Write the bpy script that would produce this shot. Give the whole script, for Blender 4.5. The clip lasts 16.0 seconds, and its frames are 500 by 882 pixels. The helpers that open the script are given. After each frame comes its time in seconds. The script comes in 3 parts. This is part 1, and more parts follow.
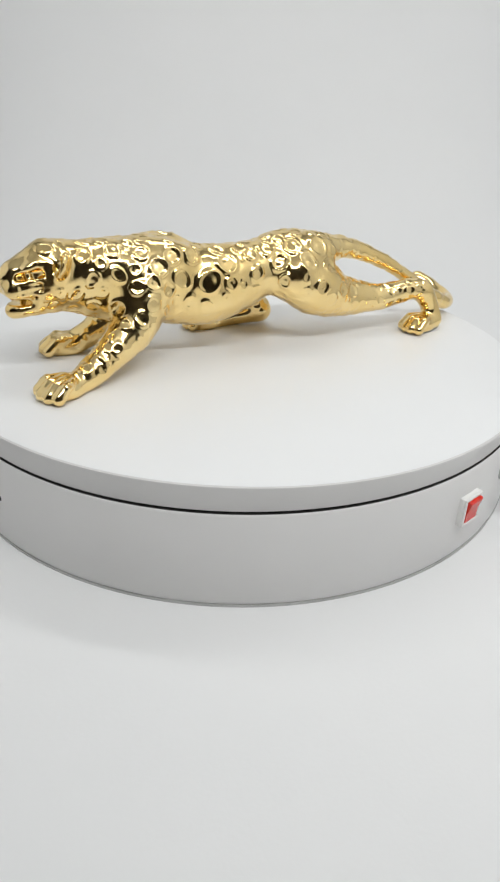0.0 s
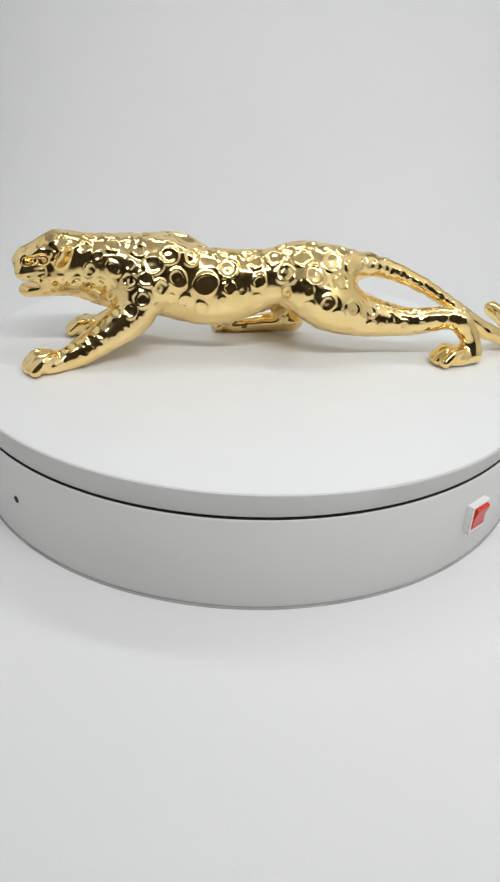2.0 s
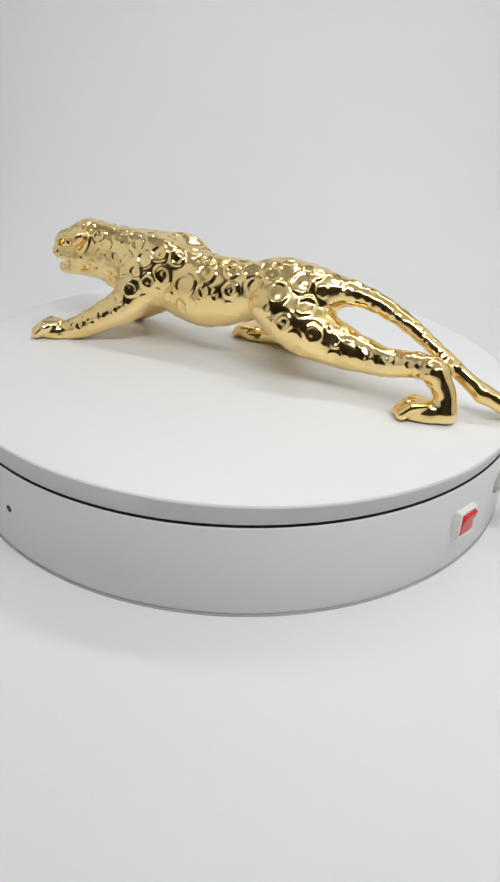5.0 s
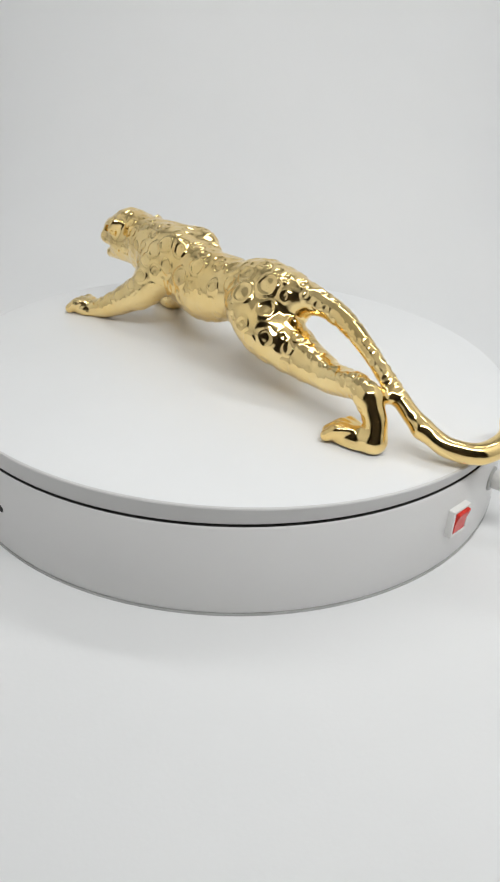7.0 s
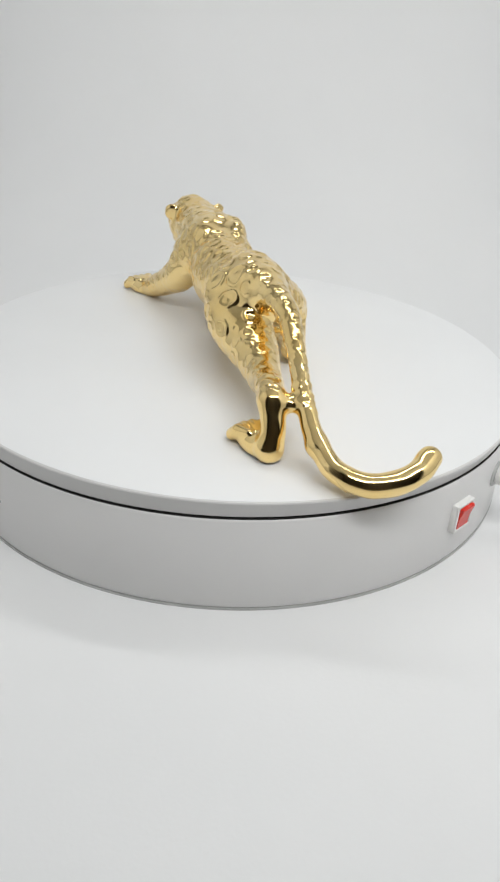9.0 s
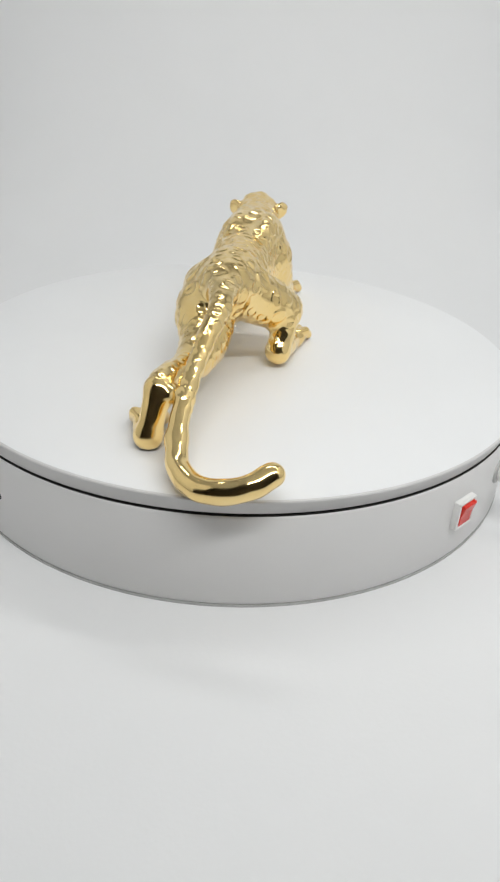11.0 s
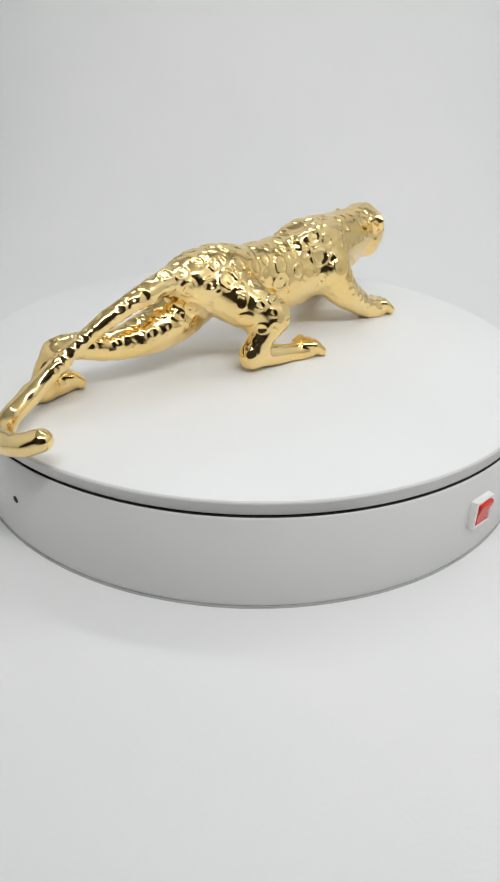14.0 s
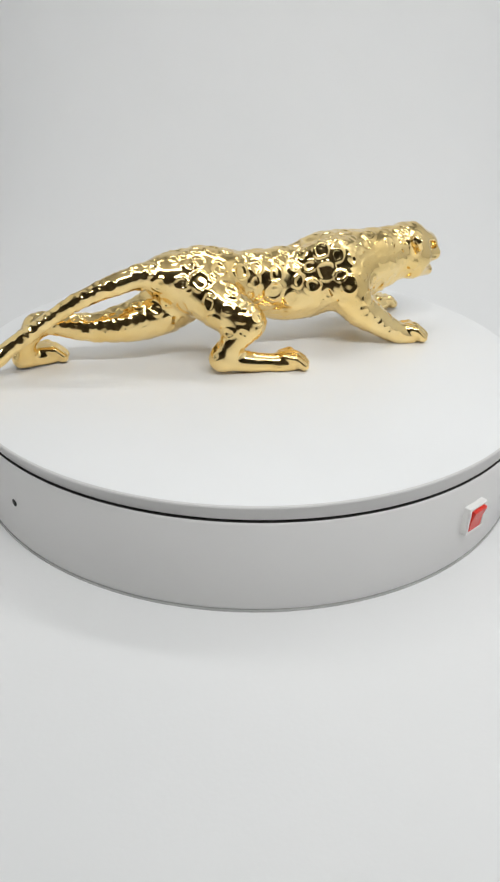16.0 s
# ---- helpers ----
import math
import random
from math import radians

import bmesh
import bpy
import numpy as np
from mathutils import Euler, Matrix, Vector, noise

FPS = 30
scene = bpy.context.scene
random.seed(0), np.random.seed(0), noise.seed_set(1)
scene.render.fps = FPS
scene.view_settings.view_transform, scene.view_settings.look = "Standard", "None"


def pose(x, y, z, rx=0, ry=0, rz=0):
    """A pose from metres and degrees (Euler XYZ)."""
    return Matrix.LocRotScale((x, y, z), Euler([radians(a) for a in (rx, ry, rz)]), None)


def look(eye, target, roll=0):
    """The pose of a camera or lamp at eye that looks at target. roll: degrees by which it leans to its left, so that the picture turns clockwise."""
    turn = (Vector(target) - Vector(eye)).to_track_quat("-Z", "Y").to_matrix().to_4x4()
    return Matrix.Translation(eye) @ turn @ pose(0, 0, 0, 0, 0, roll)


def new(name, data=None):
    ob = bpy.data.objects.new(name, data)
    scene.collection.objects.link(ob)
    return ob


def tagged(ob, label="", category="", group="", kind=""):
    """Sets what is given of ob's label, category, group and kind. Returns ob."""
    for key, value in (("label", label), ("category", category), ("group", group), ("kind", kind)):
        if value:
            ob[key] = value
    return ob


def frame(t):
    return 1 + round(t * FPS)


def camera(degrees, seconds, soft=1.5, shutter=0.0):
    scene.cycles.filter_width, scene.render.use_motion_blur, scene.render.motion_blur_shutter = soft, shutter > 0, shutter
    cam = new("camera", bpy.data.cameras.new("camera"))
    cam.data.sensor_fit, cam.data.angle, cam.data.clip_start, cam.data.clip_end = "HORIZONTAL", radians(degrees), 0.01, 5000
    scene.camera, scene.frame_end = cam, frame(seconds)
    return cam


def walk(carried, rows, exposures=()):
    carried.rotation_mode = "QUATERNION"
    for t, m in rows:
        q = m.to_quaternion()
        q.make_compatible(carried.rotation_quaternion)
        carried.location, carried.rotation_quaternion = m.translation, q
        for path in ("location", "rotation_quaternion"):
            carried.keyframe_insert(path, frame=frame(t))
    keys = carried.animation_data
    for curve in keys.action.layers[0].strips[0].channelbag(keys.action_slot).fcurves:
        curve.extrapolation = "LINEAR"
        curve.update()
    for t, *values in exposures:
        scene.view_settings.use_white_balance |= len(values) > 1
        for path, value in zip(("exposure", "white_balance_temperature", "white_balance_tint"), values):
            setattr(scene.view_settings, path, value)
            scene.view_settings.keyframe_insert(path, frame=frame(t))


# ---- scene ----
# A gilded leopard turns on a motorised display stand inside a white photo tent.
cam = camera(40.15, 16.0, soft=2.2)
PATH = [
    (0.0, pose(0.0037, -0.3561, 0.1903, 60.95, -1.79, 0.28)),
    (0.5, pose(0.0019, -0.3568, 0.1944, 60.29, -1.74, 0.58)),
    (1.0, pose(0.0024, -0.3573, 0.1924, 60.27, -1.67, 1.04)),
    (1.5, pose(0.0016, -0.3588, 0.1927, 60.80, -2.03, 1.02)),
    (2.0, pose(0.0043, -0.3599, 0.1963, 60.75, -1.74, 1.48)),
    (2.5, pose(-0.0008, -0.3616, 0.1947, 61.28, -2.26, 1.51)),
    (3.0, pose(0.0007, -0.3622, 0.1962, 61.12, -1.91, 2.14)),
    (3.5, pose(0.0017, -0.3616, 0.1995, 60.86, -2.01, 1.68)),
    (4.0, pose(0.0040, -0.3626, 0.1990, 61.09, -1.77, 0.88)),
    (6.5, pose(0.0011, -0.3615, 0.1993, 61.29, -2.29, 0.12)),
    (7.0, pose(0.0029, -0.3614, 0.1990, 61.10, -2.13, -0.10)),
    (7.5, pose(0.0014, -0.3599, 0.1967, 60.97, -2.27, 0.15)),
    (8.0, pose(-0.0028, -0.3592, 0.1939, 61.11, -2.54, -0.18)),
    (8.5, pose(0.0031, -0.3559, 0.1966, 60.40, -2.33, 0.69)),
    (9.0, pose(0.0006, -0.3587, 0.1946, 60.92, -2.76, -0.11)),
    (11.5, pose(0.0039, -0.3574, 0.1947, 60.48, -2.40, 0.53)),
    (12.0, pose(0.0064, -0.3571, 0.1926, 60.82, -1.70, 1.01)),
    (12.5, pose(0.0053, -0.3575, 0.1939, 60.75, -1.74, 0.91)),
    (13.0, pose(0.0020, -0.3569, 0.1930, 60.25, -2.06, 0.62)),
    (13.5, pose(0.0044, -0.3561, 0.1925, 60.62, -1.56, 1.33)),
    (14.0, pose(0.0038, -0.3578, 0.1940, 60.72, -1.26, 1.20)),
    (14.5, pose(0.0042, -0.3578, 0.1925, 60.90, -1.29, 1.50)),
    (15.0, pose(0.0051, -0.3572, 0.1946, 60.70, -1.36, 1.39)),
    (15.5, pose(0.0054, -0.3588, 0.1956, 60.54, -1.59, 1.55)),
    (16.0, pose(0.0064, -0.3599, 0.1975, 60.79, -1.49, 1.54)),
]
walk(cam, PATH)

# ---- light ----
world = bpy.data.worlds.new("room_light")
scene.world = world
world.use_nodes = True
world.node_tree.nodes["Background"].inputs[0].default_value = (0.9, 0.95, 1.0, 1)
world.node_tree.nodes["Background"].inputs[1].default_value = 0.05


def area_lamp(name, eye, target, sx, sy, watts, colour):
    data = bpy.data.lights.new(name, "AREA")
    data.shape, data.size, data.size_y, data.energy, data.color = "RECTANGLE", sx, sy, watts, colour
    ob = new(name, data)
    ob.matrix_world = look(eye, target)
    return ob


area_lamp("tent_led_bar_front", (0.15, -0.46, 0.72), (0.08, -0.06, 0.03), 0.70, 0.05, 3.6, (0.965, 0.98, 0.975))
area_lamp("tent_led_bar_rear", (0.12, 0.16, 0.735), (0.09, 0.04, 0.0), 0.70, 0.06, 1.27, (0.965, 0.98, 0.975))

# ---- materials ----


def material(name, colour, rough, metal=0.0):
    m = bpy.data.materials.new(name)
    m.use_nodes = True
    b = m.node_tree.nodes["Principled BSDF"]
    b.inputs["Base Color"].default_value = (*colour, 1)
    b.inputs["Roughness"].default_value = rough
    b.inputs["Metallic"].default_value = metal
    return m


def vary(m, colour_a, colour_b, scale, rough_a, rough_b, bump=0.0, bump_scale=400.0, bump_dist=0.0002):
    """Two-scale variation of colour, roughness and relief, in object space."""
    nt = m.node_tree
    b = nt.nodes["Principled BSDF"]
    tc = nt.nodes.new("ShaderNodeTexCoord")
    n1 = nt.nodes.new("ShaderNodeTexNoise")
    n1.inputs["Scale"].default_value, n1.inputs["Detail"].default_value = scale, 5
    nt.links.new(tc.outputs["Object"], n1.inputs["Vector"])
    ramp = nt.nodes.new("ShaderNodeValToRGB")
    ramp.color_ramp.elements[0].position, ramp.color_ramp.elements[1].position = 0.35, 0.65
    ramp.color_ramp.elements[0].color, ramp.color_ramp.elements[1].color = (*colour_a, 1), (*colour_b, 1)
    nt.links.new(n1.outputs["Fac"], ramp.inputs["Fac"])
    nt.links.new(ramp.outputs["Color"], b.inputs["Base Color"])
    n2 = nt.nodes.new("ShaderNodeTexNoise")
    n2.inputs["Scale"].default_value, n2.inputs["Detail"].default_value = bump_scale, 3
    nt.links.new(tc.outputs["Object"], n2.inputs["Vector"])
    mr = nt.nodes.new("ShaderNodeMapRange")
    mr.inputs["To Min"].default_value, mr.inputs["To Max"].default_value = rough_a, rough_b
    nt.links.new(n2.outputs["Fac"], mr.inputs["Value"])
    nt.links.new(mr.outputs["Result"], b.inputs["Roughness"])
    if bump:
        bp = nt.nodes.new("ShaderNodeBump")
        bp.inputs["Strength"].default_value, bp.inputs["Distance"].default_value = bump, bump_dist
        nt.links.new(n2.outputs["Fac"], bp.inputs["Height"])
        nt.links.new(bp.outputs["Normal"], b.inputs["Normal"])
    return m


GOLD = vary(material("polished_gold_plating", (0.95, 0.72, 0.32), 0.1, 1.0), (0.96, 0.70, 0.29), (0.99, 0.77, 0.38), 40, 0.10, 0.16)
PLASTIC = vary(material("white_plastic", (0.7, 0.7, 0.69), 0.4), (0.75, 0.74, 0.73), (0.785, 0.775, 0.765), 9, 0.34, 0.46, 0.12, 900)
PLATE = vary(material("white_plate", (0.8, 0.8, 0.8), 0.35), (0.80, 0.805, 0.81), (0.825, 0.83, 0.835), 7, 0.3, 0.42, 0.1, 900)
RIM = vary(material("brushed_white_rim", (0.65, 0.64, 0.63), 0.4), (0.64, 0.63, 0.62), (0.68, 0.67, 0.66), 12, 0.35, 0.5, 0.1, 700)
CLOTH = vary(material("white_backdrop", (0.8, 0.8, 0.8), 0.8), (0.76, 0.765, 0.77), (0.80, 0.80, 0.80), 3, 0.75, 0.9, 0.2, 500)
TENT = vary(material("white_tent_fabric", (0.8, 0.8, 0.8), 0.85), (0.82, 0.825, 0.83), (0.86, 0.86, 0.86), 3, 0.8, 0.95, 0.2, 300)
# Tent fabric made greyer so that the unseen top reflects darker in the gold.
DIMMED_TENT = vary(material("dimmed_tent_fabric", (0.64, 0.64, 0.63), 0.8), (0.61, 0.61, 0.60), (0.67, 0.67, 0.66), 3, 0.75, 0.9, 0.2, 300)
DARK = vary(material("dim_room_paint", (0.30, 0.25, 0.20), 0.8), (0.27, 0.22, 0.175), (0.33, 0.28, 0.225), 1.5, 0.7, 0.9)
# Near-black colour that stands for shade in the gap and the hole.
BLACK = material("black_recess_shade", (0.012, 0.011, 0.010), 0.6)
RED = vary(material("red_translucent_plastic", (0.75, 0.03, 0.02), 0.25), (0.72, 0.03, 0.02), (0.8, 0.05, 0.03), 60, 0.2, 0.3)
BEZEL = vary(material("white_switch_plastic", (0.85, 0.84, 0.82), 0.3), (0.82, 0.81, 0.79), (0.86, 0.85, 0.83), 60, 0.25, 0.35)
GREY = vary(material("grey_plug_plastic", (0.45, 0.45, 0.44), 0.4), (0.42, 0.42, 0.41), (0.48, 0.48, 0.47), 60, 0.35, 0.5)


def mesh_of(bm, name, mat, smooth=True):
    me = bpy.data.meshes.new(name)
    bm.to_mesh(me)
    bm.free()
    me.materials.append(mat)
    if smooth:
        me.polygons.foreach_set("use_smooth", [True] * len(me.polygons))
        me.set_sharp_from_angle(angle=radians(40))
    return me


def part(name, bm, mat, parent, label="", smooth=True):
    ob = new(name, mesh_of(bm, name, mat, smooth))
    ob.parent = parent
    if label:
        ob["label"] = label
    return ob


def lathe(profile, seg=160, closed=False):
    """Turn a profile of (radius, height) about the z axis."""
    bm = bmesh.new()
    rings = []
    for r, z in profile:
        if r < 1e-6:
            rings.append([bm.verts.new((0, 0, z))])
        else:
            rings.append([bm.verts.new((r * math.cos(2 * math.pi * k / seg), r * math.sin(2 * math.pi * k / seg), z)) for k in range(seg)])
    pairs = list(zip(rings, rings[1:])) + ([(rings[-1], rings[0])] if closed else [])
    for a, b in pairs:
        for k in range(seg):
            j = (k + 1) % seg
            q = [a[k % len(a)], a[j % len(a)], b[j % len(b)], b[k % len(b)]]
            q = list(dict.fromkeys(q))
            if len(q) > 2:
                bm.faces.new(q)
    bmesh.ops.recalc_face_normals(bm, faces=bm.faces)
    return bm


def box(bm, cx, cy, cz, sx, sy, sz, bevel=0.0):
    made = bmesh.ops.create_cube(bm, size=1.0, matrix=Matrix.Translation((cx, cy, cz)) @ Matrix.Diagonal((sx, sy, sz, 1)))
    if bevel:
        edges = list({e for v in made["verts"] for e in v.link_edges})
        bmesh.ops.bevel(bm, geom=edges, offset=bevel, segments=3, profile=0.5, affect="EDGES")


# ---- the tent and the room ----
def sweep():
    """The backdrop: one sheet, floor in front, curved up into the back wall."""
    bm = bmesh.new()
    prof = [(-0.62, 0.0)] + [(0.02 + 0.03 * k, 0.0) for k in range(5)]
    y0, rad = 0.14, 0.34
    for k in range(1, 25):
        a = math.pi / 2 * k / 24
        prof.append((y0 + rad * math.sin(a), rad - rad * math.cos(a)))
    prof.append((y0 + rad, 0.74))
    rows = [[bm.verts.new((x, y, z)) for y, z in prof] for x in (-0.49, -0.2, 0.2, 0.49)]
    for a, b in zip(rows, rows[1:]):
        for k in range(len(prof) - 1):
            bm.faces.new((a[k], b[k], b[k + 1], a[k + 1]))
    ob = new("backdrop", mesh_of(bm, "backdrop", CLOTH))
    mod = ob.modifiers.new("thickness", "SOLIDIFY")
    mod.thickness, mod.offset = 0.003, -1
    return tagged(ob, "white seamless backdrop sheet curving up from the floor", "backdrop", kind="structure")


def slab(name, cx, cy, cz, sx, sy, sz, mat, label, category):
    bm = bmesh.new()
    box(bm, cx, cy, cz, sx, sy, sz, min(sx, sy, sz) * 0.2)
    ob = new(name, mesh_of(bm, name, mat))
    return tagged(ob, label, category, kind="structure")


sweep()
slab("wall_left", -0.51, 0.04, 0.3775, 0.02, 0.96, 0.762, TENT, "white fabric side of the photo tent", "wall")
slab("wall_right", 0.51, 0.04, 0.3775, 0.02, 0.96, 0.762, TENT, "white fabric side of the photo tent", "wall")
slab("ceiling", 0.0, 0.05, 0.77, 1.04, 0.98, 0.02, DIMMED_TENT, "unseen top of the photo tent, greyed to dim its reflection", "ceiling")
slab("wall_back", 0.0, 0.53, 0.3775, 1.0, 0.02, 0.762, TENT, "white fabric back of the photo tent", "wall")
slab("table", 0.0, -0.3, -0.0235, 1.6, 1.8, 0.04, DARK, "brown table under the photo tent", "table")
slab("room_wall_front", 0.0, -1.5, 0.6, 3.1, 0.1, 3.0, DARK, "dim wall of the room behind the camera", "wall")
slab("room_wall_left", -1.5, -0.15, 0.6, 0.1, 2.6, 3.0, DARK, "dim side wall of the room", "wall")
slab("room_wall_right", 1.5, -0.15, 0.6, 0.1, 2.6, 3.0, DARK, "dim side wall of the room", "wall")
slab("room_wall_back", 0.0, 1.2, 0.6, 3.1, 0.1, 3.0, DARK, "dim wall of the room behind the tent", "wall")
slab("room_floor", 0.0, -0.15, -0.93, 3.1, 2.8, 0.06, DARK, "brown floor of the room", "floor")
slab("room_ceiling", 0.0, -0.15, 2.13, 3.1, 2.8, 0.06, DARK, "dim ceiling of the room", "ceiling")

# ---- the display stand ----
BASE_R, BASE_Z = 0.15, 0.0443
PLATE_R, PLATE_Z, TILT_X, TILT_Y = 0.1514, 0.0550, -0.0158, 0.0079


def stand():
    root = new("turntable", None)
    tagged(root, "round white plastic turntable drum with a red rocker switch", "turntable")
    prof = [(0, 0.001), (BASE_R - 0.004, 0.001), (BASE_R - 0.0004, 0.0012), (BASE_R, 0.0022), (BASE_R, BASE_Z - 0.0012),
            (BASE_R - 0.0003, BASE_Z - 0.0002), (BASE_R - 0.0005, BASE_Z), (BASE_R - 0.012, BASE_Z), (BASE_R - 0.012, BASE_Z - 0.004), (0, BASE_Z - 0.004)]
    part("drum", lathe(prof), PLASTIC, root)
    part("foot_ring", lathe([(BASE_R - 0.003, 0.0), (BASE_R + 0.0002, 0.0), (BASE_R + 0.0002, 0.0009), (BASE_R - 0.003, 0.0009)], closed=True), GREY, root, "thin dark foot ring")
    # An added ring whose black paints the shade under the plate's edge.
    part("shadow_gap", lathe([(0.02, BASE_Z - 0.0038), (BASE_R - 0.0006, BASE_Z - 0.0038), (BASE_R - 0.0006, BASE_Z + 0.0002), (0.02, BASE_Z + 0.0003)], closed=True), BLACK, root, "black ring drawn for the shade in the gap")
    # rocker switch, square on the drum's side
    ang = radians(-47.4)
    at = Matrix.Translation((BASE_R * math.cos(ang), BASE_R * math.sin(ang), 0.0246)) @ Matrix.Rotation(ang, 4, "Z")
    bm = bmesh.new()
    box(bm, 0.0006, 0, 0, 0.0030, 0.0132, 0.0142, 0.0006)
    for s in (-1, 1):
        box(bm, 0.0024, 0, 0.0063 * s, 0.0012, 0.0129, 0.0014, 0.0004)
        box(bm, 0.0024, 0.0058 * s, 0, 0.0012, 0.0014, 0.0113, 0.0004)
    sw = part("switch", bm, BEZEL, root, "white switch bezel")
    sw.matrix_local = at
    # the rocker: two faces that meet in a shallow valley, its lower end pressed in
    bm = bmesh.new()
    prof = [(-0.0056, 0.0018), (-0.0056, 0.0028), (-0.0006, 0.0030), (0.0050, 0.0045), (0.0056, 0.0041), (0.0056, 0.0018)]
    lo = [bm.verts.new((x, -0.0046, z)) for z, x in prof]
    hi = [bm.verts.new((x, 0.0046, z)) for z, x in prof]
    bm.faces.new(lo)
    bm.faces.new(list(reversed(hi)))
    for k in range(len(prof)):
        j = (k + 1) % len(prof)
        bm.faces.new((lo[k], lo[j], hi[j], hi[k]))
    bmesh.ops.recalc_face_normals(bm, faces=bm.faces)
    bmesh.ops.bevel(bm, geom=list(bm.edges), offset=0.0003, segments=2, affect="EDGES")
    part("rocker", bm, RED, sw, "red rocker")
    # a small screw hole in the drum's side, its shade painted as a black disc
    ang = math.atan2(-0.1117, -0.0998)
    at = Matrix.Translation((BASE_R * math.cos(ang), BASE_R * math.sin(ang), 0.0234)) @ Matrix.Rotation(ang, 4, "Z") @ Matrix.Rotation(math.pi / 2, 4, "Y")
    ho = part("screw_hole", lathe([(0, 0.0003), (0.0013, 0.0003), (0.0017, 0.00015), (0.0018, -0.0005)], 20), BLACK, root, "small screw hole, its shade drawn as a black disc")
    ho.matrix_local = at
    # power plug in the drum's side, its lead running off along the backdrop
    ang = radians(-33)
    at = Matrix.Translation((BASE_R * math.cos(ang), BASE_R * math.sin(ang), 0.0285)) @ Matrix.Rotation(ang, 4, "Z") @ Matrix.Rotation(math.pi / 2, 4, "Y")
    so = part("power_socket", lathe([(0, -0.001), (0.0062, -0.001), (0.0062, 0.0006), (0.0056, 0.0012), (0, 0.0012)], 32), GREY, root, "grey round power socket")
    so.matrix_local = at
    pl = part("power_plug", lathe([(0, 0.0012), (0.0042, 0.0012), (0.0046, 0.002), (0.0046, 0.012), (0.0038, 0.016), (0.0024, 0.0175), (0.0022, 0.024), (0, 0.024)], 28), BEZEL, root, "white barrel plug")
    pl.matrix_local = at
    return root


def lead():
    """The plug's lead, a thin pale cable lying on the backdrop."""
    a = radians(-33)
    c = bpy.data.curves.new("power_lead", "CURVE")
    c.dimensions, c.bevel_depth, c.bevel_resolution = "3D", 0.0018, 4
    sp = c.splines.new("BEZIER")
    pts = [(0.173 * math.cos(a), 0.173 * math.sin(a), 0.0285), (0.185, -0.112, 0.014), (0.215, -0.105, 0.0019), (0.30, -0.06, 0.0019), (0.47, 0.02, 0.0019)]
    sp.bezier_points.add(len(pts) - 1)
    for b, p in zip(sp.bezier_points, pts):
        b.co, b.handle_left_type, b.handle_right_type = p, "AUTO", "AUTO"
    c.materials.append(BEZEL)
    tmp = bpy.data.objects.new("power_lead_curve", c)
    me = bpy.data.meshes.new_from_object(tmp)
    bpy.data.objects.remove(tmp)
    ob = new("power_lead", me)
    return tagged(ob, "thin white power lead lying on the backdrop", "cable")


def tilt(bm, whole=True, low=0.0, high=1.0):
    """Lean a plate: full at the height high, none at low."""
    for v in bm.verts:
        w = 1.0 if whole else min(1.0, max(0.0, (v.co.z - low) / (high - low)))
        v.co.z += w * (TILT_X * v.co.x + TILT_Y * v.co.y)


def loft_plate():
    """The turning plate: its lower edge is level, its top leans by about a degree."""
    root = new("turntable_plate", None)
    tagged(root, "round white glossy turntable plate carrying the leopard", "turntable plate")
    z0 = BASE_Z + 0.0008
    bm = lathe([(0, z0), (BASE_R - 0.0016, z0), (BASE_R - 0.0009, z0 + 0.0004), (PLATE_R, PLATE_Z - 0.0008), (PLATE_R - 0.0003, PLATE_Z - 0.0002),
                (PLATE_R - 0.0010, PLATE_Z)], 200)
    tilt(bm, False, z0 + 0.0004, PLATE_Z - 0.0008)
    part("rim", bm, RIM, root, "pale grey rim")
    bm = lathe([(0, PLATE_Z + 0.0002), (PLATE_R - 0.0014, PLATE_Z + 0.0002), (PLATE_R - 0.0010, PLATE_Z + 0.0001), (PLATE_R - 0.0010, PLATE_Z - 0.0012), (0, PLATE_Z - 0.0012)], 200)
    tilt(bm)
    part("top", bm, PLATE, root)
    return root


base = stand()
lead()
plate = loft_plate()

# ---- the leopard ----
MM = 0.001
VOX = 0.6
SETTLE = 1.0
LO = np.array([-104.0, -150.0, 55.0])
HI = np.array([118.0, 122.0, 126.0])
DIM = np.ceil((HI - LO) / VOX).astype(int) + 1
FIELD = np.full(DIM, 30.0, dtype=np.float32)


def window(lo, hi):
    a = np.clip(np.floor((np.asarray(lo) - LO) / VOX).astype(int), 0, DIM)
    b = np.clip(np.ceil((np.asarray(hi) - LO) / VOX).astype(int) + 1, 0, DIM)
    ax = [LO[i] + VOX * np.arange(a[i], b[i]) for i in range(3)]
    sl = tuple(slice(a[i], b[i]) for i in range(3))
    return sl, ax[0][:, None, None], ax[1][None, :, None], ax[2][None, None, :]


def blend(sl, d, k):
    """Smooth union of a new form into the field."""
    old = FIELD[sl]
    h = np.clip(0.5 + 0.5 * (old - d) / k, 0, 1)
    FIELD[sl] = old * (1 - h) + d * h - k * h * (1 - h)


def carve(sl, d, k):
    old = FIELD[sl]
    h = np.clip(0.5 - 0.5 * (old + d) / k, 0, 1)
    FIELD[sl] = old * (1 - h) - d * h + k * h * (1 - h)


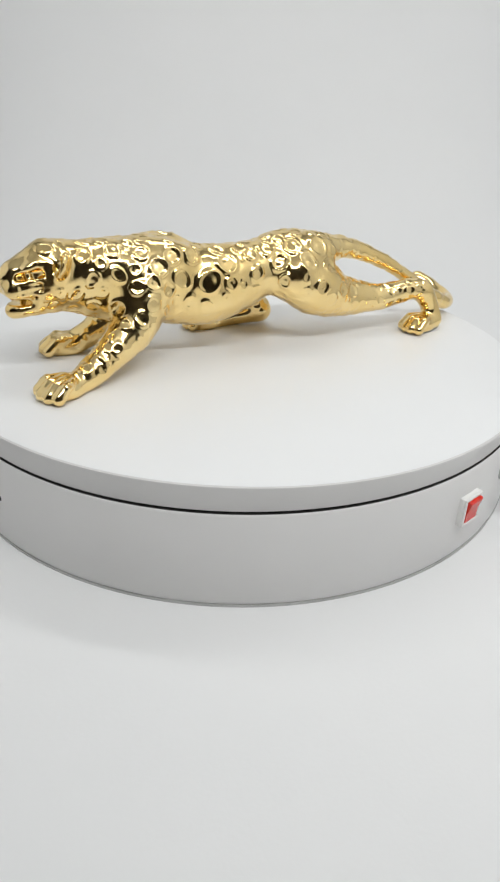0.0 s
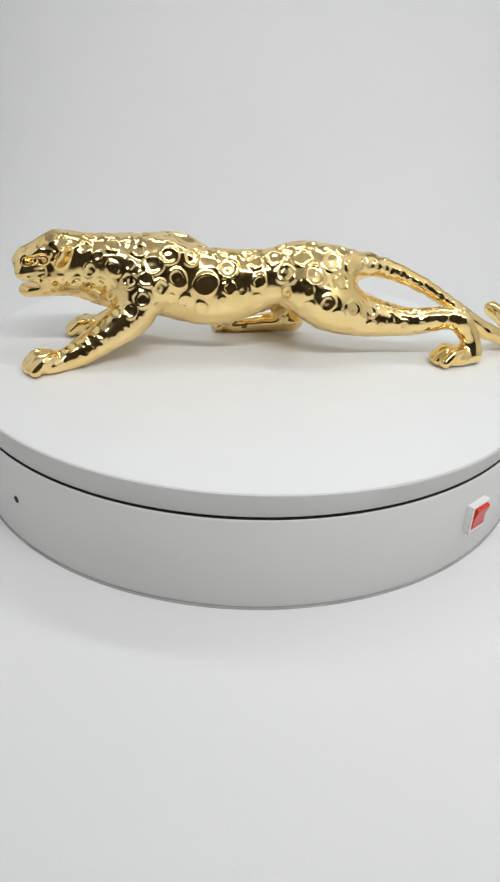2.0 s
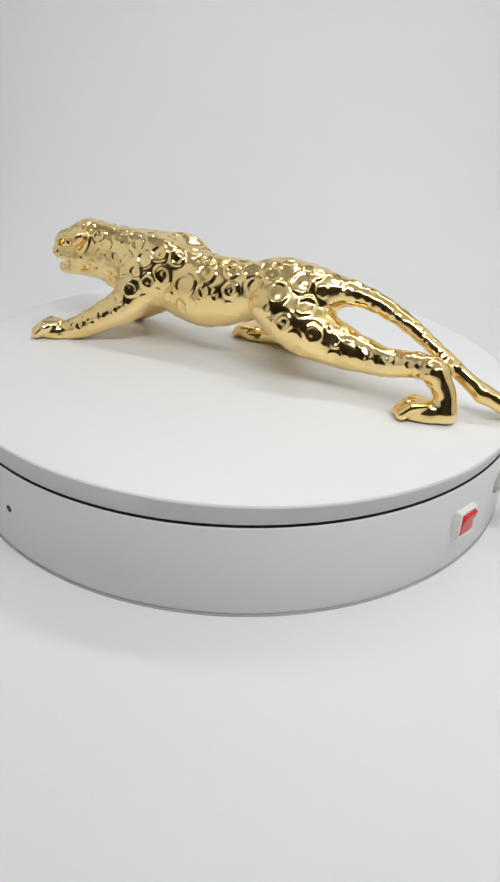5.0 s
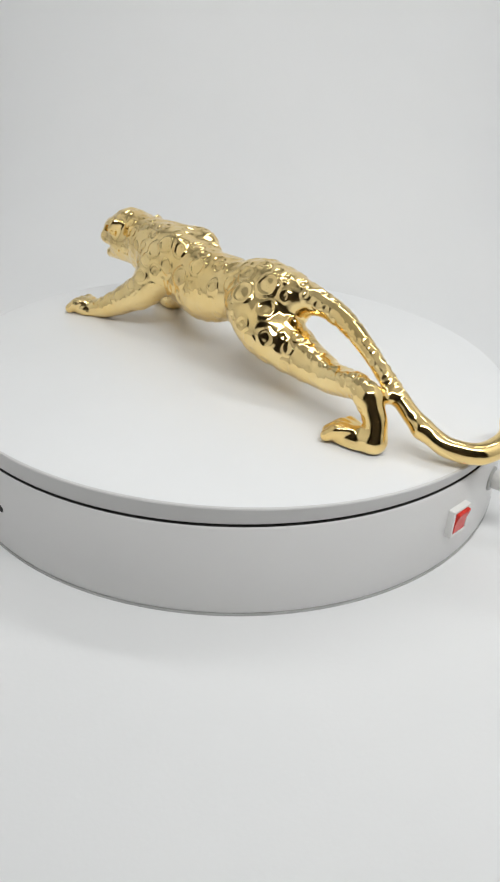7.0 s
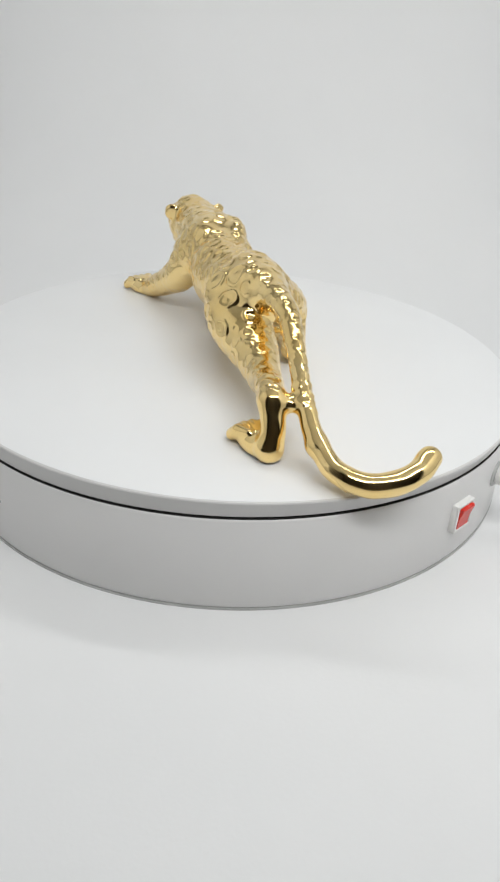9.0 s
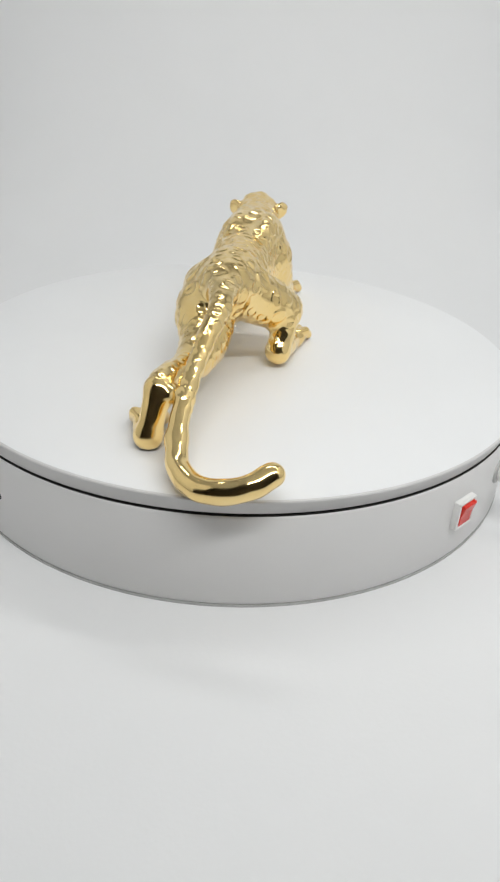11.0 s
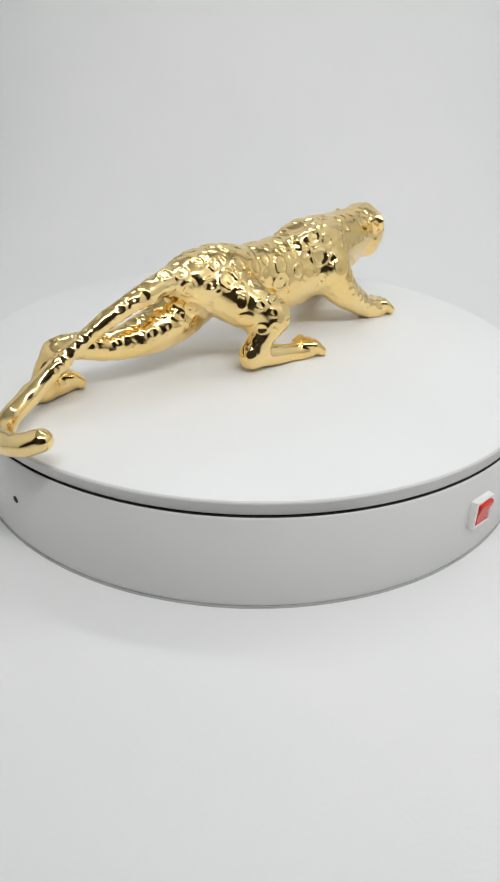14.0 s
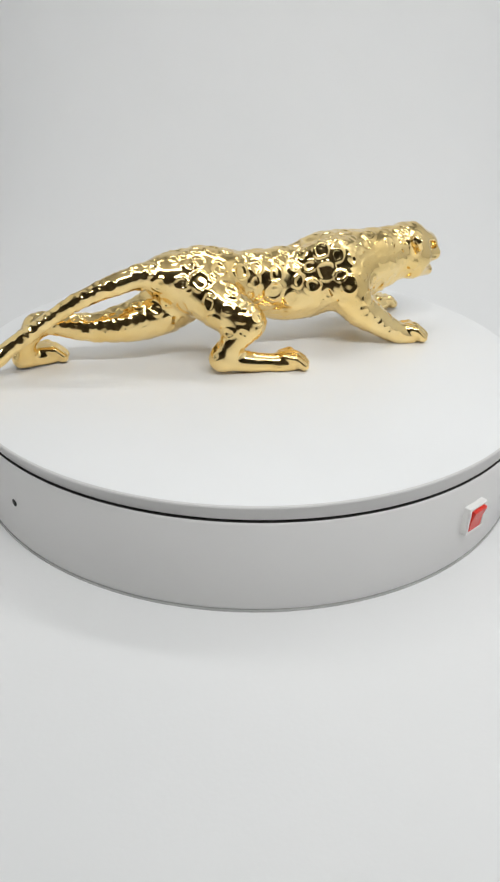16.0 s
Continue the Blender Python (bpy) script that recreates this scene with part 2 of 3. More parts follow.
def limb(a, b, ra, rb, k=5.0, cut=False):
    """A tapered round bar from a to b."""
    a, b = np.array(a, float), np.array(b, float)
    m = max(ra, rb) + 14
    sl, x, y, z = window(np.minimum(a, b) - m, np.maximum(a, b) + m)
    ab = b - a
    t = np.clip(((x - a[0]) * ab[0] + (y - a[1]) * ab[1] + (z - a[2]) * ab[2]) / (ab @ ab), 0, 1)
    d = np.sqrt((x - a[0] - t * ab[0]) ** 2 + (y - a[1] - t * ab[1]) ** 2 + (z - a[2] - t * ab[2]) ** 2) - (ra + (rb - ra) * t)
    (carve if cut else blend)(sl, d, k)


def spline(points, n=10):
    """Points (x, y, z, radius) joined by a smooth curve."""
    p = np.array(points, float)
    p = np.concatenate([2 * p[:1] - p[1:2], p, 2 * p[-1:] - p[-2:-1]])
    out = []
    for i in range(1, len(p) - 2):
        for t in np.arange(n) / n:
            a, b, c, d = p[i - 1:i + 3]
            out.append(0.5 * (2 * b + (c - a) * t + (2 * a - 5 * b + 4 * c - d) * t * t + (3 * b - a - 3 * c + d) * t ** 3))
    return np.array(out + [p[-2]])


def chain(points, k=5.0):
    """One smooth tapered bar through (x, y, z, radius)."""
    p = spline(points)
    m = p[:, 3].max() + 14
    sl, x, y, z = window(p[:, :3].min(0) - m, p[:, :3].max(0) + m)
    d = None
    for a, b in zip(p, p[1:]):
        ab = b[:3] - a[:3]
        t = np.clip(((x - a[0]) * ab[0] + (y - a[1]) * ab[1] + (z - a[2]) * ab[2]) / (ab @ ab), 0, 1)
        e = np.sqrt((x - a[0] - t * ab[0]) ** 2 + (y - a[1] - t * ab[1]) ** 2 + (z - a[2] - t * ab[2]) ** 2) - (a[3] + (b[3] - a[3]) * t)
        d = e if d is None else np.minimum(d, e)
    blend(sl, d, k)


def lump(c, r, turn=0.0, tip=0.0, k=5.0, cut=False):
    """An ellipsoid with radii r along forward, left and up, turned about z (degrees) and tipped."""
    c = np.array(c, float)
    m = max(r) + 14
    sl, x, y, z = window(c - m, c + m)
    R = np.array(Euler((0, radians(tip), radians(turn))).to_matrix())
    u = [(x - c[0]) * R[0, i] + (y - c[1]) * R[1, i] + (z - c[2]) * R[2, i] for i in range(3)]
    k0 = np.sqrt((u[0] / r[0]) ** 2 + (u[1] / r[1]) ** 2 + (u[2] / r[2]) ** 2)
    k1 = np.sqrt((u[0] / r[0] ** 2) ** 2 + (u[1] / r[1] ** 2) ** 2 + (u[2] / r[2] ** 2) ** 2)
    d = k0 * (k0 - 1.0) / np.maximum(k1, 1e-6)
    (carve if cut else blend)(sl, d, k)


BODY = math.degrees(math.atan2(0.94, -0.33))
HEAD = math.degrees(math.atan2(0.76, -0.65))
EARS = math.degrees(math.atan2(0.90, -0.44))


def off(c, turn, fwd, left, up):
    """A point from c by forward, left and up, in a frame turned about z."""
    a = radians(turn)
    return (c[0] + fwd * math.cos(a) - left * math.sin(a), c[1] + fwd * math.sin(a) + left * math.cos(a), c[2] + up)


def paw(toe, turn, width, height, length=24.0):
    """A thick foot: a rounded sole block, four long toes with grooves between them, and short claws."""
    top = 1000 * PLATE_Z + TILT_X * toe[0] + TILT_Y * toe[1] + SETTLE - 0.3
    base = (toe[0], toe[1], top)
    lump(off(base, turn, -0.50 * length, 0, height * 0.40), (length * 0.46, width * 0.44, height * 0.46), turn, 6, 1.6)
    lump(off(base, turn, -0.62 * length, 0, height * 0.22), (length * 0.40, width * 0.42, height * 0.26), turn, 0, 1.2)
    for j in range(4):
        s = (j - 1.5) * width / 3.9
        reach = -1.3 * abs(j - 1.5) ** 1.5
        back = off(base, turn, -0.66 * length, s * 0.62, height * 0.80)
        knuckle = off(base, turn, -7.2 + reach, s * 0.96, height * 0.70)
        tip = off(base, turn, -2.8 + reach, s * 1.06, height * 0.33)
        limb(back, knuckle, 1.6, height * 0.245, 0.7)
        limb(knuckle, tip, height * 0.245, height * 0.27, 0.25)
        limb(off(tip, turn, 1.6, 0, 0.2), off(tip, turn, 3.4, 0, -1.7), 0.9, 0.45, 0.5)
    for j in range(3):
        s = (j - 1) * width / 3.9
        limb(off(base, turn, -0.52 * length, s * 0.75, height * 1.06), off(base, turn, 0.5, s * 1.05, height * 0.66), 0.75, 0.95, 0.7, cut=True)


def leopard_forms():
    # trunk
    chain([(-41, 72, 103.6, 14), (-33.5, 60, 101.3, 16.5), (-25, 46, 97.8, 18)], 7)
    lump((-24.5, 45, 96.6), (20, 17, 19.5), BODY, 0, 7)
    lump((-14.5, 22, 92.4), (25, 16, 19), BODY, 0, 9)
    lump((-13, 20, 87.3), (30, 14, 15), BODY, 0, 8)
    lump((-2, -1, 95.4), (24, 14, 15), BODY, 0, 9)
    lump((11.5, -23.5, 98.9), (22, 15, 16), BODY, 0, 8)
    lump((19.5, -37.5, 99.6), (14, 12.5, 12.5), BODY, 0, 7)
    # shoulder blades
    lump(off((-20, 40, 108), BODY, 0, 9, 0), (15, 5, 7), BODY, 0, 7)
    lump(off((-20, 38, 109), BODY, 0, -9, 0), (15, 5, 7.5), BODY, 0, 6)
    # head
    h = (-48.5, 84.5, 106.6)
    lump(h, (15, 13, 13), HEAD, 0, 6)
    limb(off(h, HEAD, 4, 0, 5), off(h, HEAD, 17, 0, 0.3), 7.0, 6.0, 4)
    lump(off(h, HEAD, 8, 0, -5), (13, 10.5, 9.5), HEAD, 12, 4)
    limb(off(h, HEAD, 10, 0, -1), off(h, HEAD, 18.5, 0, -3.0), 7.2, 6.2, 4)
    # cheeks, muzzle pads, brows, eyes
    for s in (-1, 1):
        lump(off(h, HEAD, 3, 9.0 * s, -6), (9, 4.6, 7), HEAD, 0, 4)
        lump(off(h, HEAD, 18.3, 4.3 * s, -5.8), (6.6, 5.0, 4.9), HEAD, 0, 1.6)
        lump(off(h, HEAD, 11, 6.4 * s, 4.8), (6.5, 3.4, 2.6), HEAD, 22, 1.0)
        for k in (0, 1):
            limb(off(h, HEAD, 19, 8.6 * s, -4.0 - 2.6 * k), off(h, HEAD, 10, 10.4 * s, -3.4 - 2.2 * k), 0.9, 0.9, 0.8, cut=True)
        limb(off(h, HEAD, 18.0, 4.6 * s, -0.8), off(h, HEAD, 9.5, 10.2 * s, 1.8), 2.4, 1.5, 0.7, cut=True)
        lump(off(h, HEAD, 14.0, 6.0 * s, 0.1), (1.9, 1.6, 1.4), HEAD, 0, 0.4)
        limb(off(h, HEAD, 12, 8.2 * s, -1.6), off(h, HEAD, 4, 11.0 * s, -0.5), 1.2, 0.8, 1.0, cut=True)
        limb(off(h, HEAD, 17.5, 3.8 * s, -15.4), off(h, HEAD, 4, 6 * s, -12.5), 3.2, 5.0, 3)
        limb(off(h, HEAD, 24.2, 1.9 * s, -2.2), off(h, HEAD, 22.0, 3.4 * s, -1.6), 1.0, 0.5, 0.7, cut=True)
    limb(off(h, HEAD, 22.6, 0, -1.2), off(h, HEAD, 22.8, 0, -3.4), 3.0, 2.0, 1.2)
    limb(off(h, HEAD, 20.3, 0, -16.0), off(h, HEAD, 6, 0, -12.5), 3.8, 6.5, 2.5)
    # open mouth with fangs
    lump(off(h, HEAD, 20, 0, -11.3), (11, 8.5, 1.9), HEAD, -6, 0.7, cut=True)
    limb(off(h, HEAD, 12, 8.0 * 1, -8.6), off(h, HEAD, 12, -8.0, -8.6), 1.3, 1.3, 0.8, cut=True)
    for s in (-1, 1):
        limb(off(h, HEAD, 21.5, 3.4 * s, -9.0), off(h, HEAD, 21.5, 3.4 * s, -12.4), 1.0, 0.5, 0.5)
    # throat
    chain([off(h, HEAD, 2, 0, -10) + (7.0,), (-42, 72, 93, 9.5), (-33, 57, 88, 11)], 6)
    # ears, laid back
    for s in (-1, 1):
        e = off(h, EARS, -2, 14.0 * s, 3.6)
        lump(e, (2.8, 5.4, 5.6), EARS - 30 * s, -22, 2.0)
        lump(off(e, EARS, 2.3, 1.4 * s, 0.8), (2.0, 3.8, 3.9), EARS - 30 * s, -22, 0.8, cut=True)
    # fore legs
    chain([(-37, 46, 93, 12.5), (-45, 48, 81, 10.5), (-57.5, 57, 71.5, 8.2), (-71, 67.5, 63.5, 6.2), (-80, 75, 60.3, 4.3)], 5)
    paw((-90.5, 84), 140, 18, 10.5)
    chain([(-14, 50, 92, 12), (-15, 58, 80, 9.8), (-19, 70, 70.5, 7.6), (-23, 82, 63.3, 6.2), (-25.5, 92, 60.2, 4.3)], 5)
    paw((-30.5, 101.5), 106, 16.5, 11)
    # right hind leg, folded under
    chain([(19, -23, 94, 13.5), (25, -8, 86, 12), (28, 1, 81.5, 9)], 5)
    chain([(28, 1, 81.5, 8.4), (32.5, -6, 72, 6.4), (33.5, -11, 64, 5.8)], 4)
    chain([(33.5, -11, 63, 5.8), (29, 5, 60.8, 5.2), (22, 23, 58.8, 4.3)], 4)
    paw((18, 33.8), 109, 16.5, 10)
    # left hind leg, stretched back
    chain([(2.5, -28, 93, 13.5), (9.5, -40.5, 85, 14.6), (20, -55, 78, 11.4), (29.5, -77.5, 75, 7.6), (36, -99, 78.5, 5.9), (38, -106, 77, 5.6)], 5)
    chain([(38, -106, 77, 5.6), (40, -112, 68, 5.3), (39.5, -114, 60.0, 5.6)], 3)
    chain([(39.0, -114, 59.4, 5.6), (31.5, -104, 58.8, 5.2)], 3)
    paw((23.5, -95.5), 127, 14.8, 11)
    # tail, touching the hock and curling up at its end
    chain([(21, -41, 102, 9), (29, -53, 102.5, 6.4), (36, -64.5, 99.6, 5.2), (42, -80.5, 93, 4.2), (47.2, -95, 84.3, 3.8), (52.2, -107.5, 75.6, 3.9), (58.5, -119, 67, 4.2)], 4)
    chain([(58.5, -119, 67, 4.2), (67.5, -128, 62, 4.6), (79, -131.8, 60.2, 4.9), (90.5, -129, 61.6, 4.9), (98, -123.5, 64.6, 4.8), (101.5, -117, 67.4, 4.8)], 3)
    limb((38.5, -106, 76), (50.5, -105, 76.5), 3.0, 3.0, 3)


def soften():
    """Take the hard creases off the joined forms, as casting and plating do."""
    for ax in (0, 1, 2, 0, 1, 2):
        a = np.moveaxis(FIELD, ax, 0)
        a[1:-1] = 0.25 * a[:-2] + 0.5 * a[1:-1] + 0.25 * a[2:]


def surface(name):
    """The field's zero level as one mesh: a vertex in each cell that the surface crosses."""
    F = FIELD
    n = np.array(F.shape)
    inside = F < 0
    c = np.zeros(n - 1, np.int8)
    for i in (0, 1):
        for j in (0, 1):
            for k in (0, 1):
                c += inside[i:n[0] - 1 + i, j:n[1] - 1 + j, k:n[2] - 1 + k]
    cells = np.argwhere((c > 0) & (c < 8))
    index = np.full(n - 1, -1, np.int64)
    index[tuple(cells.T)] = np.arange(len(cells))
    total = np.zeros((len(cells), 3))
    count = np.zeros(len(cells))
    corners = [np.array((i, j, k)) for i in (0, 1) for j in (0, 1) for k in (0, 1)]
    for p in corners:
        for ax in range(3):
            if p[ax]:
                continue
            q = p.copy()
            q[ax] = 1
            fa = F[tuple((cells + p).T)]
            fb = F[tuple((cells + q).T)]
            hit = (fa < 0) != (fb < 0)
            t = np.where(hit, fa / np.where(hit, fa - fb, 1), 0)
            pt = p[None, :] + t[:, None] * (q - p)[None, :]
            total[hit] += pt[hit]
            count[hit] += 1
    verts = cells + total / count[:, None]
    faces = []
    for ax in range(3):
        u, v = (ax + 1) % 3, (ax + 2) % 3
        step = np.zeros(3, int)
        step[ax] = 1
        a = inside[tuple(slice(1, n[i] - 1) for i in range(3))]
        b = inside[tuple(slice(1 + step[i], n[i] - 1 + step[i]) for i in range(3))]
        e = np.argwhere(a != b) + 1
        flip = inside[tuple(e.T)]
        du, dv = np.zeros(3, int), np.zeros(3, int)
        du[u], dv[v] = 1, 1
        q = np.stack([index[tuple((e - du - dv).T)], index[tuple((e - dv).T)], index[tuple(e.T)], index[tuple((e - du).T)]], 1)
        q[~flip] = q[~flip][:, ::-1]
        faces.append(q[(q >= 0).all(1)])
    faces = np.concatenate(faces)
    edges = np.concatenate([faces[:, [0, 1]], faces[:, [1, 2]], faces[:, [2, 3]], faces[:, [3, 0]]])

    def relax(v, w):
        acc = np.zeros_like(v)
        for k in range(3):
            acc[:, k] = np.bincount(edges[:, 0], v[edges[:, 1], k], len(v)) + np.bincount(edges[:, 1], v[edges[:, 0], k], len(v))
        num = np.bincount(edges[:, 0], minlength=len(v)) + np.bincount(edges[:, 1], minlength=len(v))
        return v * (1 - w) + w * acc / np.maximum(num, 1)[:, None]

    def sample(v):
        v = np.clip(v, 1, n - 3)
        i = np.floor(v).astype(int)
        f = v - i
        out = 0
        for p in corners:
            out = out + F[tuple((i + p).T)] * np.prod(np.where(p, f, 1 - f), axis=1)
        return out

    # even the mesh out, then draw it back on to the true surface
    for k in range(3):
        verts = relax(relax(verts, 0.5), 0.5)
        for j in range(2):
            g = np.stack([sample(verts + d) - sample(verts - d) for d in np.eye(3) * 0.8], 1) / 1.6
            verts = verts - np.clip(sample(verts) / np.maximum((g * g).sum(1), 0.05), -1.5, 1.5)[:, None] * g
    verts = relax(relax(verts, 0.4), 0.4)
    verts = LO + VOX * verts + np.array((0.0, 0.0, -SETTLE))
    me = bpy.data.meshes.new(name)
    me.from_pydata((verts * MM).tolist(), [], faces.tolist())
    me.materials.append(GOLD)
    me.polygons.foreach_set("use_smooth", [True] * len(me.polygons))
    me.update()
    return me


SPOTS = []


def slope(p):
    """The field and its gradient at the grid point next to p."""
    i = np.clip(np.round((np.asarray(p) - LO) / VOX).astype(int), 2, DIM - 3)
    g = np.array([FIELD[tuple(i + d)] - FIELD[tuple(i - d)] for d in 2 * np.eye(3, dtype=int)]) / (4 * VOX)
    return float(FIELD[tuple(i)]), g


def settle(p):
    """Move a spot on to the skin along the field's slope."""
    p = np.array(p, float)
    for k in range(4):
        f, g = slope(p)
        p = p - np.clip(f, -4, 4) * g / max(float(g @ g), 0.2)
    return p


def rosette(x, y, z, r):
    """An embossed ring spot: a raised, slightly open, uneven rim round a shallow dish with a small mark."""
    x, y, z = (float(c) for c in settle((x, y, z)))
    SPOTS.append((x, y, z, r))
    sl, px, py, pz = window((x - r - 5, y - r - 5, z - r - 5), (x + r + 5, y + r + 5, z + r + 5))
    dx, dy, dz = px - x, py - y, pz - z
    u, g = Vector(np.random.normal(size=3)).normalized(), Vector(np.random.normal(size=3)).normalized()
    along = dx * u[0] + dy * u[1] + dz * u[2]
    way = dx * g[0] + dy * g[1] + dz * g[2]
    plain = np.sqrt(dx * dx + dy * dy + dz * dz) + 1e-6
    rho = np.sqrt(plain ** 2 + np.random.uniform(0.2, 1.0) * along ** 2) + 0.25 * np.sin(6.0 * way / max(r, 2.5) + z)
    lip = np.exp(-((rho - 0.92 * r) / 0.85) ** 2) * (1 - 0.4 * np.clip((way / plain - 0.55) / 0.3, 0, 1))
    dish = np.exp(-(rho / (0.66 * r)) ** 4)
    moat = np.exp(-((rho - 1.28 * r) / 1.1) ** 2)
    mark = np.exp(-((dx - 0.22 * r * g[0]) ** 2 + (dy - 0.22 * r * g[1]) ** 2 + (dz - 0.22 * r * g[2]) ** 2) / (0.09 * r * r + 0.4))
    s = min(1.0, r / 4.0)
    FIELD[sl] += (-0.64 * lip + 0.16 * dish + 0.08 * moat - 0.28 * mark) * s


def hammered():
    """Gentle uneven swells over the whole casting."""
    ax = [LO[i] + VOX * np.arange(DIM[i]) for i in range(3)]
    near = np.abs(FIELD) < 4
    total = np.zeros(DIM, np.float32)
    for k in range(7):
        w = np.random.normal(size=3)
        w = w / np.linalg.norm(w) * 2 * math.pi / np.random.uniform(7, 17)
        ph = np.random.uniform(0, 6.28)
        total += (0.05 * np.sin(w[0] * ax[0][:, None, None] + w[1] * ax[1][None, :, None] + w[2] * ax[2][None, None, :] + ph)).astype(np.float32)
    FIELD[near] += total[near]


def fill_spots(n):
    """Further spots wherever the coat still has room."""
    c = np.argwhere(np.abs(FIELD) < 0.3)
    p = LO + VOX * c
    ok = (p[:, 2] > 66) & (p[:, 1] > -108) & (p[:, 1] < 90)
    p = p[ok]
    p = p[np.random.permutation(len(p))]
    for q in p[:9000]:
        if np.linalg.norm(slope(q)[1]) < 0.85:
            continue
        r = float(np.random.uniform(2.8, 4.8)) * (0.72 if q[2] < 82 or q[1] < -56 or q[1] > 72 else 1.0)
        d = min(math.dist(q, s[:3]) - 1.02 * s[3] for s in SPOTS)
        if d > 1.10 * r:
            rosette(float(q[0]), float(q[1]), float(q[2]), r)
            n -= 1
            if n == 0:
                break


def coat():
    # flanks, shoulders and haunches
    rosette(-27.9, 14.5, 96.8, 6.7)
    rosette(-34.2, 27.2, 99.8, 5.3)
    rosette(-40.7, 33.0, 96.0, 4.1)
    rosette(-45.1, 39.0, 100.2, 3.8)
    rosette(-39.8, 37.5, 106.3, 5.0)
    rosette(-33.8, 31.8, 110.2, 5.0)
    rosette(-27.5, 23.2, 109.5, 4.4)
    rosette(-48.4, 39.0, 91.1, 4.1)
    rosette(-41.0, 34.9, 85.5, 2.9)
    rosette(-27.3, 16.4, 84.5, 4.4)
    rosette(-19.9, 6.3, 104.1, 5.6)
    rosette(-17.2, 1.4, 84.7, 2.4)
    rosette(-23.9, 7.4, 88.9, 2.3)
    rosette(-13.6, -8.4, 98.0, 4.1)
    rosette(-10.3, -4.6, 106.9, 4.1)
    rosette(-4.3, -12.6, 108.4, 4.7)
    rosette(0.1, -26.2, 108.8, 5.0)
    rosette(-6.7, -19.9, 102.1, 5.0)
    rosette(-3.3, -34.5, 101.9, 5.8)
    rosette(7.4, -40.1, 107.3, 5.9)
    rosette(-2.4, -41.6, 89.1, 4.1)
    rosette(6.0, -52.5, 85.3, 4.7)
    rosette(5.6, -46.1, 96.6, 5.3)
    rosette(-8.7, -23.8, 93.2, 3.8)
    rosette(-6.1, -34.0, 88.6, 2.6)
    rosette(15.8, -42.5, 111.0, 3.6)
    rosette(13.8, -61.7, 75.0, 3.6)
    rosette(14.1, -61.2, 82.4, 3.3)
    rosette(21.9, -78.9, 75.2, 2.7)
    rosette(13.8, -48.6, 104.4, 3.0)
    rosette(-13.4, -7.1, 89.8, 2.4)
    rosette(-47.9, 55.1, 104.4, 4.1)
    rosette(-52.3, 65.7, 103.6, 3.9)
    rosette(-48.7, 62.9, 108.9, 3.0)
    rosette(-50.1, 70.4, 112.2, 3.9)
    rosette(-42.7, 58.6, 112.6, 3.9)
    rosette(-38.8, 45.9, 112.1, 3.8)
    rosette(-48.3, 46.3, 98.9, 3.8)
    rosette(-51.1, 61.9, 96.8, 2.7)
    rosette(-61.1, 82.4, 92.7, 2.4)
    rosette(-60.6, 83.2, 110.3, 2.4)
    rosette(22.8, -53.6, 106.2, 2.7)
    rosette(26.6, -60.0, 103.5, 2.4)
    rosette(34.0, -72.2, 99.2, 2.2)
    rosette(37.1, -81.2, 93.8, 2.2)
    rosette(-55.7, 76.4, 112.9, 2.7)
    rosette(-56.7, 44.7, 76.7, 2.3)
    rosette(-61.8, 49.8, 72.7, 2.0)
    rosette(25.9, -29.0, 109.1, 3.4)
    rosette(31.3, -31.9, 101.2, 4.0)
    rosette(30.1, -22.3, 102.3, 5.1)
    rosette(29.4, -31.1, 88.7, 3.5)
    rosette(23.1, -14.6, 106.4, 4.6)
    rosette(35.0, -17.4, 92.7, 4.0)
    rosette(36.9, -7.9, 91.0, 2.8)
    rosette(28.9, -7.0, 98.5, 4.6)
    rosette(14.9, -4.1, 104.1, 4.1)
    rosette(38.3, -0.8, 87.0, 2.5)
    rosette(12.7, -0.0, 91.1, 3.9)
    rosette(6.4, 13.2, 101.3, 4.8)
    rosette(7.7, 12.8, 92.7, 5.4)
    rosette(2.0, 25.0, 96.8, 3.7)
    rosette(2.9, 21.7, 88.4, 4.0)
    rosette(-3.9, 39.4, 101.9, 5.6)
    rosette(-1.1, 32.5, 94.2, 4.6)
    rosette(-3.6, 47.0, 99.4, 3.1)
    rosette(-2.5, 52.5, 94.8, 5.0)
